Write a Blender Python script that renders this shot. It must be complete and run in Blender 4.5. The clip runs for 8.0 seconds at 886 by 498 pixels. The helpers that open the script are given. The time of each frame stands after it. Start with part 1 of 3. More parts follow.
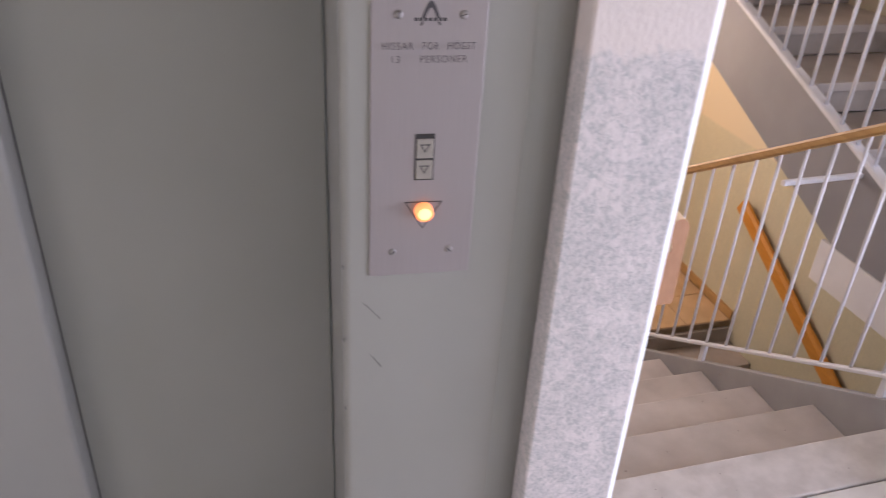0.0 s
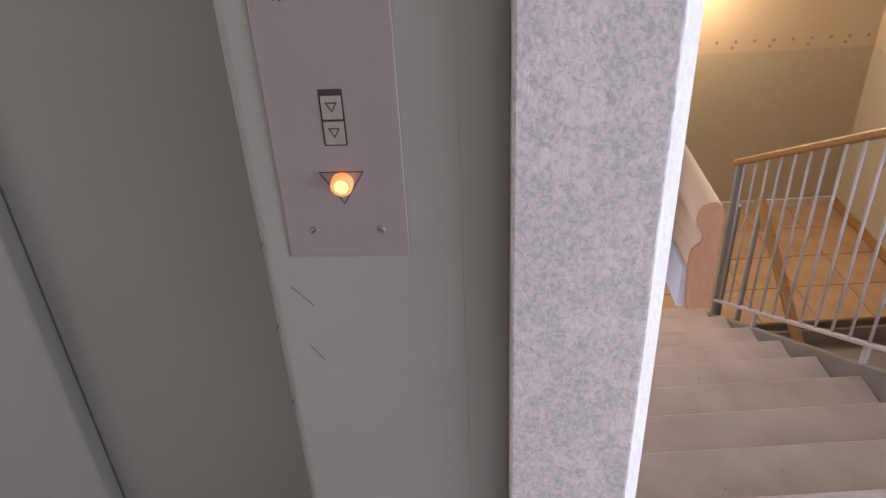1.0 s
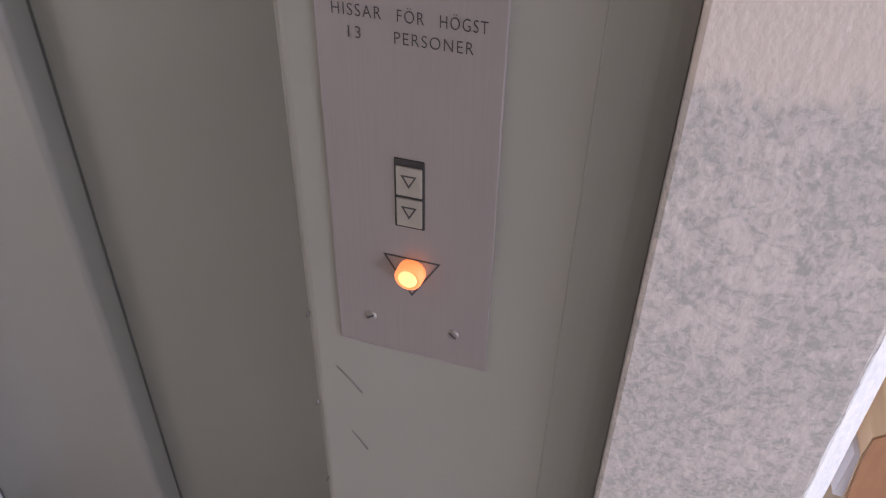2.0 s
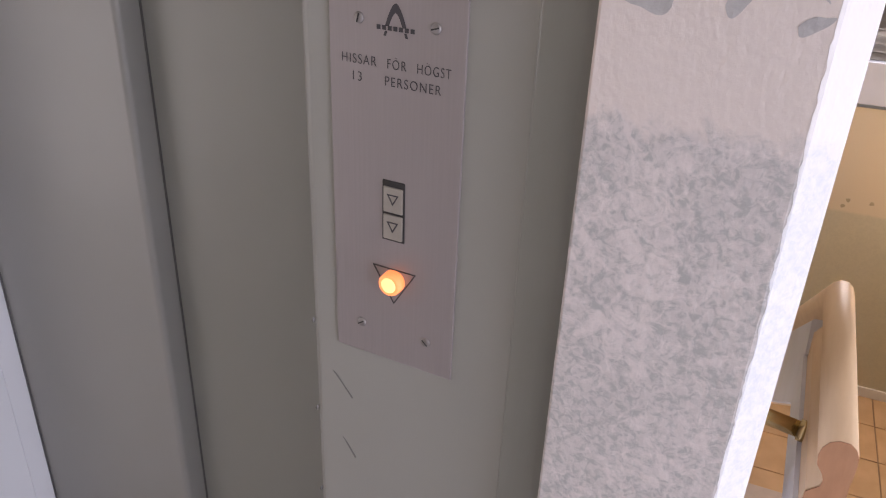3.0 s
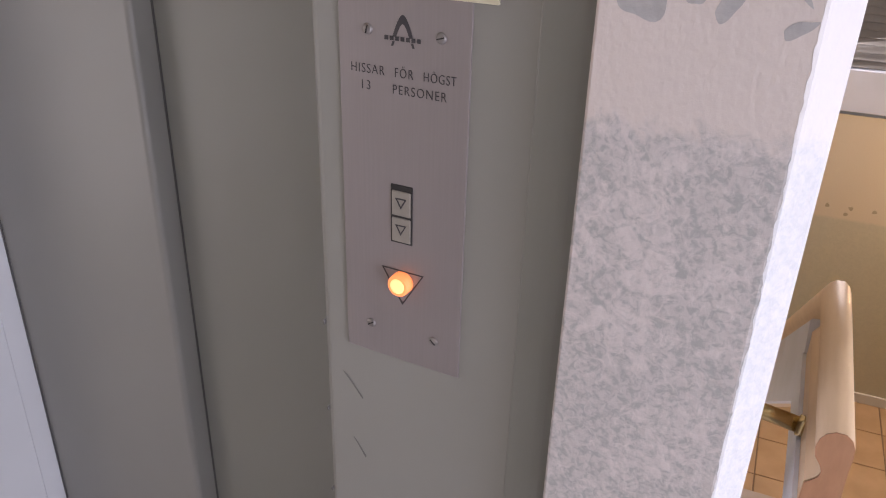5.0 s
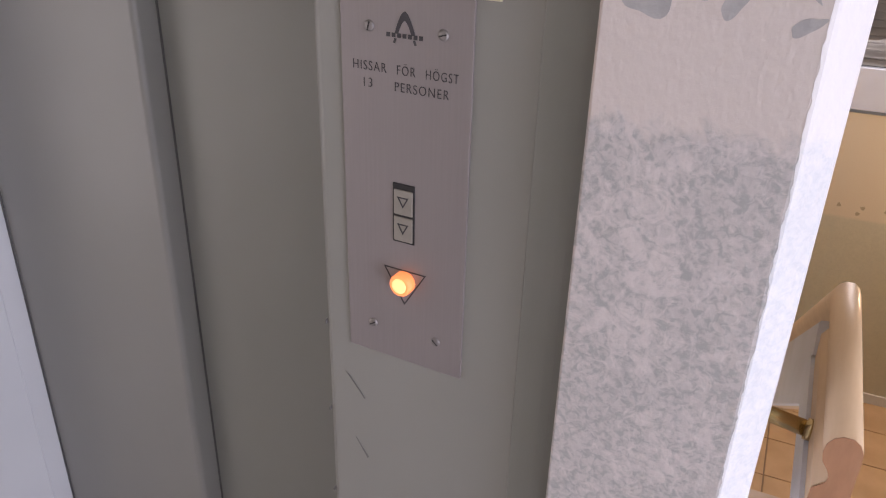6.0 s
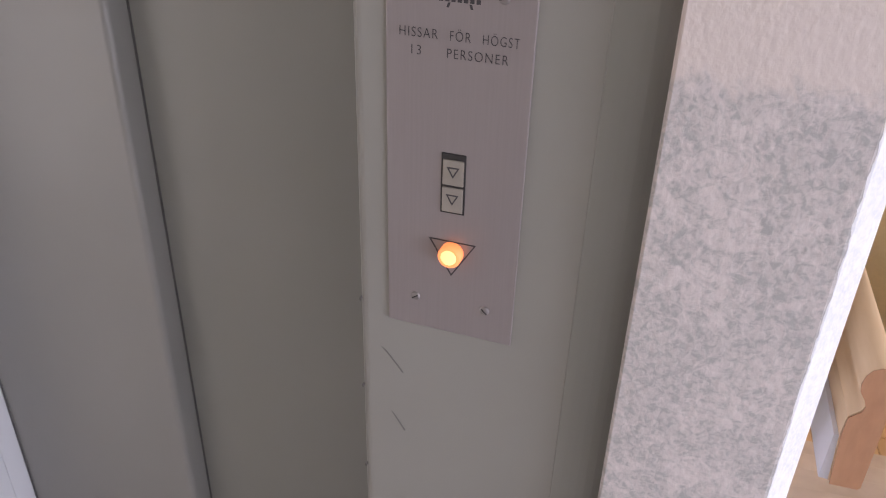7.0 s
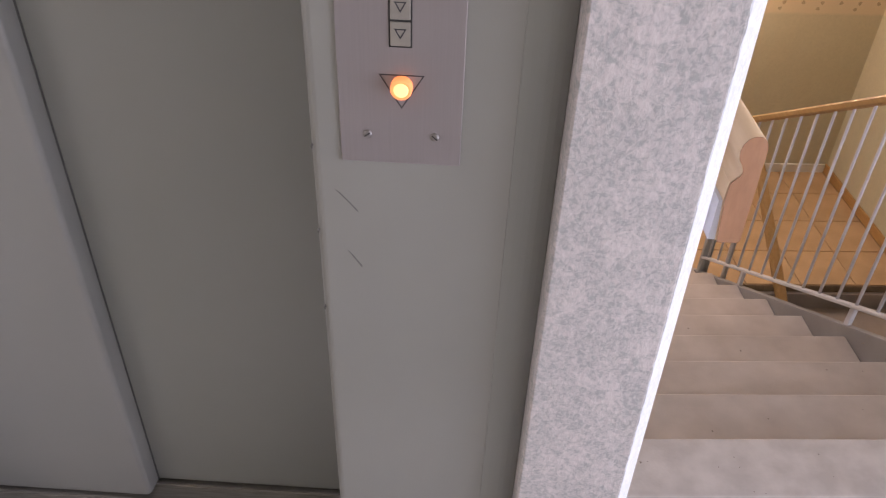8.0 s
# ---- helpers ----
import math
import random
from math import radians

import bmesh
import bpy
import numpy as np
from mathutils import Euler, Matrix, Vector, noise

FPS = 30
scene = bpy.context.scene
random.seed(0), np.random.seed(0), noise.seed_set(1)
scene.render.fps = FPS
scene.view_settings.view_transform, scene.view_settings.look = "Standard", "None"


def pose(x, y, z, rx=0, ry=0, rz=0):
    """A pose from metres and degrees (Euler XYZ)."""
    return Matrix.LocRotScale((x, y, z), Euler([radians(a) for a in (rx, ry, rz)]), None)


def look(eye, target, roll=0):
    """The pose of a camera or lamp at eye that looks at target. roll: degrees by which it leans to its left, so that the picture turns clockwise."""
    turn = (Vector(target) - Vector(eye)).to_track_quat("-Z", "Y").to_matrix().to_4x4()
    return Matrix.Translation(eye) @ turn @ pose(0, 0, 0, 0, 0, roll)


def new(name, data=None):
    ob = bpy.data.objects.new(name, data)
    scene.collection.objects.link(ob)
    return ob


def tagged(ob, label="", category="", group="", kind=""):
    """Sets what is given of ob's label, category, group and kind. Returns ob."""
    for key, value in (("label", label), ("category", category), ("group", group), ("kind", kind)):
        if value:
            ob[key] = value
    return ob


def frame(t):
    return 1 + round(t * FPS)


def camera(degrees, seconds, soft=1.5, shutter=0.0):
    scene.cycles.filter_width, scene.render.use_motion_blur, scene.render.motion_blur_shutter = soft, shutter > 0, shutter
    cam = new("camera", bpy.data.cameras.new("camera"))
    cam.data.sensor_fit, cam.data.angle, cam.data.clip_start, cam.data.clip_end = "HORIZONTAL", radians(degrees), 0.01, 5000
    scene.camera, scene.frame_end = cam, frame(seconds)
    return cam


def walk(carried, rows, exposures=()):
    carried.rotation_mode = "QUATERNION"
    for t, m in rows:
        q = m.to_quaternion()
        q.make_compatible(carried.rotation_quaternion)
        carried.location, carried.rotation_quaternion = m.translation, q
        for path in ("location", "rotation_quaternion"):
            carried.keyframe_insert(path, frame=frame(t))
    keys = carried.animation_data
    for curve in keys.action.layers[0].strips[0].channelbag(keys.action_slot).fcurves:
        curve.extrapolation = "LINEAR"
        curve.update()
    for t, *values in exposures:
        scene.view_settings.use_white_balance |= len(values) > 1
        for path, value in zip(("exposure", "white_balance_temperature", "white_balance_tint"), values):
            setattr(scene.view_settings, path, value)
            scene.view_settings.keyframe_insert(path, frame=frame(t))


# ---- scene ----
cam = camera(58.9, 8.0, 1.1, 0.16)
PATH = [
    (0, (-0.129, -1.03, 1.714), (0.27, 0.648, 0.701), 3.5),
    (0.1, (-0.075, -1.075, 1.696), (0.357, 0.618, 0.727), 3.2),
    (0.2, (0.012, -1.072, 1.701), (0.427, 0.602, 0.688), 2.8),
    (0.3, (0.079, -1.101, 1.677), (0.447, 0.580, 0.678), 3.6),
    (0.4, (0.138, -1.116, 1.663), (0.51, 0.589, 0.686), 2.5),
    (0.5, (0.181, -1.085, 1.667), (0.457, 0.614, 0.649), 1.7),
    (0.8, (0.242, -0.991, 1.647), (0.246, 0.724, 0.618), -2.8),
    (1, (0.257, -0.866, 1.629), (0.152, 0.802, 0.532), -2.9),
    (1.2, (0.262, -0.728, 1.64), (0.136, 0.92, 0.514), -1.7),
    (1.5, (0.248, -0.586, 1.640), (0.083, 0.999, 0.449), 1.8),
    (1.7, (0.238, -0.528, 1.640), (-0.027, 1.014, 0.410), 2.3),
    (2.8, (0.480, -0.676, 1.619), (-0.360, 0.846, 0.652), 0.2),
    (3, (0.481, -0.681, 1.614), (-0.310, 0.900, 0.700), 2.4),
    (3.5, (0.494, -0.700, 1.614), (-0.301, 0.886, 0.713), 1.9),
    (4, (0.496, -0.713, 1.623), (-0.311, 0.889, 0.762), 0.9),
    (4.5, (0.492, -0.713, 1.622), (-0.325, 0.876, 0.746), 1.1),
    (4.7, (0.494, -0.715, 1.617), (-0.319, 0.874, 0.736), 1.4),
    (5.8, (0.497, -0.703, 1.614), (-0.318, 0.886, 0.736), 2.1),
    (6, (0.498, -0.701, 1.613), (-0.332, 0.875, 0.726), 1.6),
    (6.5, (0.465, -0.707, 1.607), (-0.381, 0.841, 0.686), -1.8),
    (6.8, (0.411, -0.722, 1.616), (-0.307, 0.866, 0.655), 0.3),
    (7, (0.329, -0.751, 1.618), (-0.238, 0.883, 0.632), 1.7),
    (7.2, (0.22, -0.773, 1.64), (-0.152, 0.853, 0.536), 0.6),
    (7.3, (0.155, -0.812, 1.617), (-0.099, 0.797, 0.474), 0.9),
    (7.5, (0.107, -0.85, 1.599), (0.057, 0.731, 0.375), 2.9),
    (7.7, (0.134, -0.893, 1.59), (0.164, 0.708, 0.392), 3.9),
    (8, (0.168, -0.906, 1.597), (0.119, 0.685, 0.390), 2.2),
]
walk(cam, [(t, look(eye, target, roll)) for t, eye, target, roll in PATH], [(0, 0.39, 6500, 22), (0.5, 0.07, 6500, 22), (1, -0.03, 6630, 22), (1.5, -0.10, 6850, 22), (3, -0.01, 6900, 22), (4.5, -0.06, 6900, 22), (6.5, -0.10, 6880, 22), (7, 0.04, 6900, 22), (7.5, 0.22, 6820, 22), (8, 0.10, 6760, 21)])

# world, window light, lamp
world = bpy.data.worlds.new("world")
scene.world = world
world.use_nodes = True
wn = world.node_tree.nodes
sky = wn.new("ShaderNodeTexSky")
sky.sky_type, sky.sun_disc = "NISHITA", False
sky.sun_elevation, sky.sun_rotation = radians(35), radians(100)
wn["Background"].inputs[1].default_value = 0.12
world.node_tree.links.new(sky.outputs[0], wn["Background"].inputs[0])


def area_lamp(name, m, width, height, watts, colour):
    d = bpy.data.lights.new(name, "AREA")
    d.shape, d.size, d.size_y, d.energy, d.color = "RECTANGLE", width, height, watts, colour
    ob = new(name, d)
    ob.matrix_world = m
    return ob


area_lamp("window_daylight", look((3.42, -1.35, 1.02), (0.0, -1.35, 0.95)), 1.66, 1.76, 83, (0.79, 0.90, 1.13))
# Fill lamp added at the unseen west end to warm the hall's ambient light.
area_lamp("west_warm_fill", look((-2.15, -1.25, 1.05), (0.0, -1.25, 1.0)), 1.5, 1.8, 8, (1.0, 0.90, 0.70))
area_lamp("stair_window_daylight", look((0.75, 4.15, 1.30), (1.5, 0.0, -0.4)), 0.95, 1.25, 36, (1.0, 0.95, 0.93))
warm = bpy.data.lights.new("wall_lamp_bulb", "POINT")
warm.energy, warm.color, warm.shadow_soft_size = 22.0, (1.0, 0.69, 0.40), 0.07
new("wall_lamp_bulb", warm).location = (1.644, 4.06, 0.27)


# ---- materials ----
def material(name, colour, rough=0.6, metal=0.0, second=None, scale=6.0, detail=4.0, bump=0.0, bump_scale=60.0, stretch=(1, 1, 1), spread=(0.35, 0.65), coat=0.0):
    m = bpy.data.materials.new(name)
    m.use_nodes = True
    n, l = m.node_tree.nodes, m.node_tree.links
    b = n["Principled BSDF"]
    b.inputs["Roughness"].default_value, b.inputs["Metallic"].default_value = rough, metal
    b.inputs["Coat Weight"].default_value = coat
    b.inputs["Base Color"].default_value = (*colour, 1)
    co, mp = n.new("ShaderNodeTexCoord"), n.new("ShaderNodeMapping")
    mp.inputs["Scale"].default_value = stretch
    l.new(co.outputs["Object"], mp.inputs[0])
    if second:
        t, r = n.new("ShaderNodeTexNoise"), n.new("ShaderNodeValToRGB")
        t.inputs["Scale"].default_value, t.inputs["Detail"].default_value = scale, detail
        r.color_ramp.elements[0].position, r.color_ramp.elements[1].position = spread
        r.color_ramp.elements[0].color, r.color_ramp.elements[1].color = (*colour, 1), (*second, 1)
        l.new(mp.outputs[0], t.inputs[0]), l.new(t.outputs[0], r.inputs[0]), l.new(r.outputs[0], b.inputs["Base Color"])
    if bump:
        t, k = n.new("ShaderNodeTexNoise"), n.new("ShaderNodeBump")
        t.inputs["Scale"].default_value, t.inputs["Detail"].default_value = bump_scale, 5
        k.inputs["Strength"].default_value, k.inputs["Distance"].default_value = bump, 0.004
        l.new(mp.outputs[0], t.inputs[0]), l.new(t.outputs[0], k.inputs["Height"]), l.new(k.outputs[0], b.inputs["Normal"])
    return m


def dado_plaster(name, upper, sponge_a, sponge_b, line, relief=0.5, sponge_scale=105.0, ragged=0.10):
    """Painted plaster: plain above a wavering line at that height, sponged in two tones below it."""
    m = material(name, upper, 0.75, bump=relief, bump_scale=115, stretch=(1, 1, 0.7))
    n, l = m.node_tree.nodes, m.node_tree.links
    b = n["Principled BSDF"]
    co, sep = n.new("ShaderNodeTexCoord"), n.new("ShaderNodeSeparateXYZ")
    l.new(co.outputs["Object"], sep.inputs[0])

    def noise_ramp(scale, lo, hi, detail, distort, rough=0.5):
        t, r = n.new("ShaderNodeTexNoise"), n.new("ShaderNodeMapRange")
        t.inputs["Roughness"].default_value = rough
        t.inputs["Scale"].default_value, t.inputs["Detail"].default_value, t.inputs["Distortion"].default_value = scale, detail, distort
        r.inputs[1].default_value, r.inputs[2].default_value = lo, hi
        l.new(co.outputs["Object"], t.inputs[0]), l.new(t.outputs[0], r.inputs[0])
        return r.outputs[0]

    def mix(fac, a, c):
        x = n.new("ShaderNodeMix")
        x.data_type = "RGBA"
        l.new(fac, x.inputs[0])
        for s, v in ((x.inputs[6], a), (x.inputs[7], c)):
            if isinstance(v, tuple):
                s.default_value = (*v, 1)
            else:
                l.new(v, s)
        return x.outputs[2]

    def blend(a, c, k):
        x = n.new("ShaderNodeMath")
        x.operation = "MULTIPLY_ADD"
        x.inputs[1].default_value = k
        l.new(c, x.inputs[0]), l.new(a, x.inputs[2])
        return x.outputs[0]

    def ramp(v, lo, hi):
        r = n.new("ShaderNodeMapRange")
        r.inputs[1].default_value, r.inputs[2].default_value = lo, hi
        l.new(v, r.inputs[0])
        return r.outputs[0]

    dabs, smear, broad = noise_ramp(sponge_scale, 0, 1, 6, 1.3, 0.62), noise_ramp(0.36 * sponge_scale, 0, 1, 5, 0.9, 0.6), noise_ramp(9, 0, 1, 4, 0.4)
    fleck, waver = noise_ramp(2.6 * sponge_scale, 0.42, 0.62, 4, 0.8), noise_ramp(24, 0, 1, 6, 0.8, 0.62)
    cover = ramp(blend(blend(dabs, smear, 0.55), broad, 0.30), 0.78, 0.95)
    tone = tuple(0.62 * p + 0.38 * q for p, q in zip(sponge_a, sponge_b))
    sponged = mix(cover, mix(fleck, sponge_a, tuple(0.86 * p + 0.14 * q for p, q in zip(sponge_a, sponge_b))), mix(fleck, tone, sponge_b))
    wob = n.new("ShaderNodeMath")
    wob.operation = "MULTIPLY_ADD"
    wob.inputs[1].default_value = -ragged
    l.new(waver, wob.inputs[0]), l.new(sep.outputs["Z"], wob.inputs[2])
    edge = n.new("ShaderNodeMapRange")
    edge.inputs[1].default_value, edge.inputs[2].default_value = line - 0.5 * ragged - 0.012, line - 0.5 * ragged + 0.008
    l.new(wob.outputs[0], edge.inputs[0])
    l.new(mix(edge.outputs[0], sponged, upper), b.inputs["Base Color"])
    return m


def wood(name, light, dark, rough=0.5, along=(14, 1.2, 14), coat=0.0):
    return material(name, light, rough, second=dark, scale=5, detail=5, bump=0.05, bump_scale=30, stretch=along, spread=(0.3, 0.75), coat=coat)


def glowing(name, colour, strength):
    m = bpy.data.materials.new(name)
    m.use_nodes = True
    b = m.node_tree.nodes["Principled BSDF"]
    b.inputs["Base Color"].default_value = (*colour, 1)
    b.inputs["Emission Color"].default_value, b.inputs["Emission Strength"].default_value = (*colour, 1), strength
    return m


LIFT_PAINT = material("lift_paint", (0.266, 0.257, 0.235), 0.42, second=(0.290, 0.280, 0.258), scale=2.2, bump=0.04, bump_scale=160)
# Jamb grey lightened: the daylight on the reveal is put into the colour.
LIT_JAMB_PAINT = material("lit_jamb_paint", (0.60, 0.60, 0.62), 0.38, second=(0.64, 0.64, 0.66), scale=2, bump=0.03, bump_scale=180)
DOOR_PAINT = material("door_paint", (0.253, 0.246, 0.232), 0.38, second=(0.277, 0.268, 0.254), scale=1.6, bump=0.04, bump_scale=200)
# Lift paint with the greenish shade by jamb and pier put into its colour.
SHADE_TINT_PAINT = material("shade_tint_paint", (0.262, 0.262, 0.243), 0.38, second=(0.282, 0.280, 0.262), scale=1.6, bump=0.04, bump_scale=200)
PLATE_METAL = material("plate_metal", (0.318, 0.282, 0.284), 0.46, 0.5, second=(0.330, 0.293, 0.295), scale=9, stretch=(40, 40, 1), bump=0.02, bump_scale=20)
PIER_PLASTER = dado_plaster("pier_plaster", (0.655, 0.575, 0.540), (0.645, 0.580, 0.565), (0.405, 0.394, 0.386), 1.416, 0.36, 50.0)
CORNER_PAINT = dado_plaster("corner_paint", (0.86, 0.83, 0.83), (0.84, 0.825, 0.83), (0.73, 0.74, 0.765), 1.410, 0.35, 62.0)
HALL_PLASTER = dado_plaster("hall_plaster", (0.61, 0.575, 0.49), (0.59, 0.56, 0.48), (0.46, 0.45, 0.40), 1.46, 0.4, 62.0)
STAIR_PLASTER = dado_plaster("stair_plaster", (0.66, 0.575, 0.435), (0.57, 0.535, 0.405), (0.53, 0.50, 0.38), -0.28, 0.25, 25, 0.025)
CEILING_PAINT = material("ceiling_paint", (0.74, 0.73, 0.71), 0.8, second=(0.70, 0.69, 0.67), scale=3, bump=0.15, bump_scale=70)
HALL_CEILING = material("hall_ceiling", (0.56, 0.54, 0.46), 0.8, second=(0.52, 0.50, 0.43), scale=3, bump=0.15, bump_scale=70)
COOL_WHITE = material("cool_white", (0.60, 0.64, 0.74), 0.5, second=(0.55, 0.59, 0.68), scale=5)
BLIND = material("blind", (0.21, 0.21, 0.215), 0.5, second=(0.17, 0.17, 0.175), scale=9)
TERRAZZO = material("terrazzo", (0.40, 0.350, 0.325), 0.58, second=(0.305, 0.265, 0.242), scale=5, detail=10, spread=(0.3, 0.7), bump=0.05, bump_scale=120)
# Lit copy of the terrazzo: brighter light on the downward flight put into colour.
LIT_TREAD = material("lit_tread", (0.570, 0.505, 0.475), 0.58, second=(0.430, 0.375, 0.345), scale=6, detail=10, spread=(0.3, 0.7), bump=0.08, bump_scale=120)
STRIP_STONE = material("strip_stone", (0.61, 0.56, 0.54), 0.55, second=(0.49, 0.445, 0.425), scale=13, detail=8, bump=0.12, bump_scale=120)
# Upright faces of the same stone, their shade put into a darker brown.
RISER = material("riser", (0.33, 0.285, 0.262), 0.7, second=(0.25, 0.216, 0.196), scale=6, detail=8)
TILE = material("tile", (0.68, 0.645, 0.63), 0.4, second=(0.60, 0.565, 0.55), scale=9, detail=6)
LOW_TILE = material("low_tile", (0.58, 0.40, 0.24), 0.42, second=(0.49, 0.33, 0.19), scale=5, detail=6)
GROUT = material("grout", (0.32, 0.235, 0.16), 0.9, second=(0.25, 0.18, 0.12), scale=30)
STRINGER_GREY = material("stringer_grey", (0.36, 0.35, 0.36), 0.5, second=(0.31, 0.30, 0.31), scale=5)
STRINGER_PALE = material("stringer_pale", (0.27, 0.262, 0.28), 0.55, second=(0.24, 0.232, 0.25), scale=4, bump=0.05)
RAIL_WHITE = material("rail_white", (0.70, 0.69, 0.745), 0.4, second=(0.62, 0.61, 0.64), scale=8)
FASCIA_WHITE = material("fascia_white", (0.74, 0.72, 0.74), 0.55, second=(0.68, 0.66, 0.68), scale=5)
POST_GREY = material("post_grey", (0.42, 0.45, 0.48), 0.45, second=(0.36, 0.39, 0.42), scale=9)
BEECH = wood("beech", (0.80, 0.565, 0.35), (0.72, 0.49, 0.29), 0.5, coat=0.03)
BEECH_END = wood("beech_end", (0.42, 0.205, 0.105), (0.35, 0.165, 0.082), 0.6, (20, 20, 6))
OAK_RAIL = wood("oak_rail", (0.50, 0.30, 0.12), (0.40, 0.22, 0.08))
ORANGE_RAIL = wood("orange_rail", (0.62, 0.27, 0.04), (0.52, 0.21, 0.03))
BRASS = material("brass", (0.62, 0.47, 0.24), 0.25, 1.0, second=(0.52, 0.38, 0.19), scale=20)
STEEL = material("steel", (0.30, 0.275, 0.27), 0.5, 0.8, second=(0.29, 0.27, 0.265), scale=30)
DARK = material("dark", (0.025, 0.022, 0.022), 0.6)
INK = material("ink", (0.05, 0.045, 0.05), 0.7)
# Dark tone for the strips that stand for shade in the door gaps.
GAP_SHADE = material("gap_shade", (0.085, 0.080, 0.080), 0.7, second=(0.11, 0.104, 0.102), scale=30)
SCRATCH = material("scratch", (0.165, 0.155, 0.15), 0.8)
LEAF_GREY = material("leaf_grey", (0.40, 0.385, 0.385), 0.8, second=(0.46, 0.44, 0.435), scale=60, bump=0.4, bump_scale=95)
BORDER_INK = material("border_ink", (0.38, 0.325, 0.225), 0.8, second=(0.46, 0.395, 0.275), scale=40)
LENS_PALE = material("lens_pale", (0.31, 0.278, 0.243), 0.3, second=(0.27, 0.243, 0.212), scale=60)
SIGN_CREAM = material("sign_cream", (0.72, 0.66, 0.50), 0.4, second=(0.68, 0.62, 0.46), scale=20)
ALU = material("alu", (0.40, 0.37, 0.34), 0.4, 0.7, second=(0.30, 0.28, 0.26), scale=12, stretch=(1, 20, 20))
BUTTON_GLOW = glowing("button_glow", (1.0, 0.30, 0.10), 1.0)
BUTTON_CORE = glowing("button_core", (1.0, 0.50, 0.20), 1.6)
LAMP_GLOW = glowing("lamp_glow", (1.0, 0.72, 0.42), 6.0)
SKY_PANE = glowing("sky_pane", (0.85, 0.92, 1.0), 2.0)
DULL_PANE = glowing("dull_pane", (0.82, 0.88, 1.0), 0.8)
SHADED_PANE = glowing("shaded_pane", (0.85, 0.88, 0.95), 0.16)


# ---- mesh helpers ----
def box(bm, x0, y0, z0, x1, y1, z1, bevel=0.0, segments=2):
    made = bmesh.ops.create_cube(bm, size=1.0)["verts"]
    for v in made:
        v.co = Vector((x0 + (v.co.x + 0.5) * (x1 - x0), y0 + (v.co.y + 0.5) * (y1 - y0), z0 + (v.co.z + 0.5) * (z1 - z0)))
    if bevel:
        edges = list({e for v in made for e in v.link_edges})
        bmesh.ops.bevel(bm, geom=edges, offset=bevel, segments=segments, affect="EDGES", profile=0.5)
    return bm


def solid(x0, y0, z0, x1, y1, z1, bevel=0.0):
    return box(bmesh.new(), x0, y0, z0, x1, y1, z1, bevel)


def sweep(bm, outline, start, end, smooth=False):
    """The closed outline (across, up) carried from start to end; across is level and at right angles to the way."""
    a, b = Vector(start), Vector(end)
    way = (b - a).normalized()
    side = way.cross(Vector((0, 0, 1)))
    side = side.normalized() if side.length > 1e-4 else Vector((1, 0, 0))
    up = side.cross(way)
    rings = [[bm.verts.new(p + side * u + up * w) for u, w in outline] for p in (a, b)]
    k = len(outline)
    for i in range(k):
        f = bm.faces.new((rings[0][i], rings[0][(i + 1) % k], rings[1][(i + 1) % k], rings[1][i]))
        f.smooth = smooth
    bm.faces.new(rings[0][::-1]), bm.faces.new(rings[1])
    bmesh.ops.recalc_face_normals(bm, faces=bm.faces[:])
    return bm


def circle(radius, n=12, squash=1.0):
    return [(radius * math.cos(2 * math.pi * i / n), squash * radius * math.sin(2 * math.pi * i / n)) for i in range(n)]


def rod(start, end, radius, n=10):
    return sweep(bmesh.new(), circle(radius, n), start, end, True)


def bar(start, end, width, height):
    w, h, c = width / 2, height / 2, min(width, height) * 0.2
    return sweep(bmesh.new(), [(-w + c, -h), (w - c, -h), (w, -h + c), (w, h - c), (w - c, h), (-w + c, h), (-w, h - c), (-w, -h + c)], start, end)


def slab(outline, axis, lo, hi, bevel=0.0):
    """An outline in the plane across an axis ('x': (y, z), 'y': (x, z), 'z': (x, y)), made as thick as lo to hi."""
    bm = bmesh.new()

    def at(p, d):
        return {"x": (d, p[0], p[1]), "y": (p[0], d, p[1]), "z": (p[0], p[1], d)}[axis]

    a = [bm.verts.new(at(p, lo)) for p in outline]
    b = [bm.verts.new(at(p, hi)) for p in outline]
    k = len(outline)
    for i in range(k):
        bm.faces.new((a[i], a[(i + 1) % k], b[(i + 1) % k], b[i]))
    bm.faces.new(a[::-1]), bm.faces.new(b)
    bmesh.ops.recalc_face_normals(bm, faces=bm.faces[:])
    if bevel:
        bmesh.ops.bevel(bm, geom=bm.edges[:], offset=bevel, segments=2, affect="EDGES", profile=0.5)
    return bm


STAIR = Matrix.Translation((0.49, 0.31, 0)) @ Matrix.Rotation(radians(4.3), 4, "Z") @ Matrix.Translation((-0.49, -0.31, 0))
LIFT = Matrix.Diagonal((0.88, 0.88, 0.88, 1)) @ Matrix.Translation((0, 0, 0.19))
axes = {"now": Matrix()}


def link(name, bm, mat):
    """A mesh object; what belongs to the stairwell is turned with it, and the call plate and pier are drawn in their own measure."""
    bm.transform(axes["now"])
    me = bpy.data.meshes.new(name)
    bm.to_mesh(me)
    bm.free()
    me.materials.append(mat)
    return new(name, me)


def part(name, bm, mat, parent, label=""):
    ob = link(name, bm, mat)
    ob.parent = parent
    return tagged(ob, label)


def thing(name, at, label, category, group="", kind=""):
    ob = new(name)
    ob.location = axes["now"] @ Vector(at)
    ob.empty_display_size = 0.1
    bpy.context.view_layer.update()
    return tagged(ob, label, category, group, kind)


def piece(name, bm, mat, parent, label=""):
    """A part given in world places under a thing that stands elsewhere."""
    ob = part(name, bm, mat, parent, label)
    ob.matrix_parent_inverse = parent.matrix_world.inverted()
    return ob


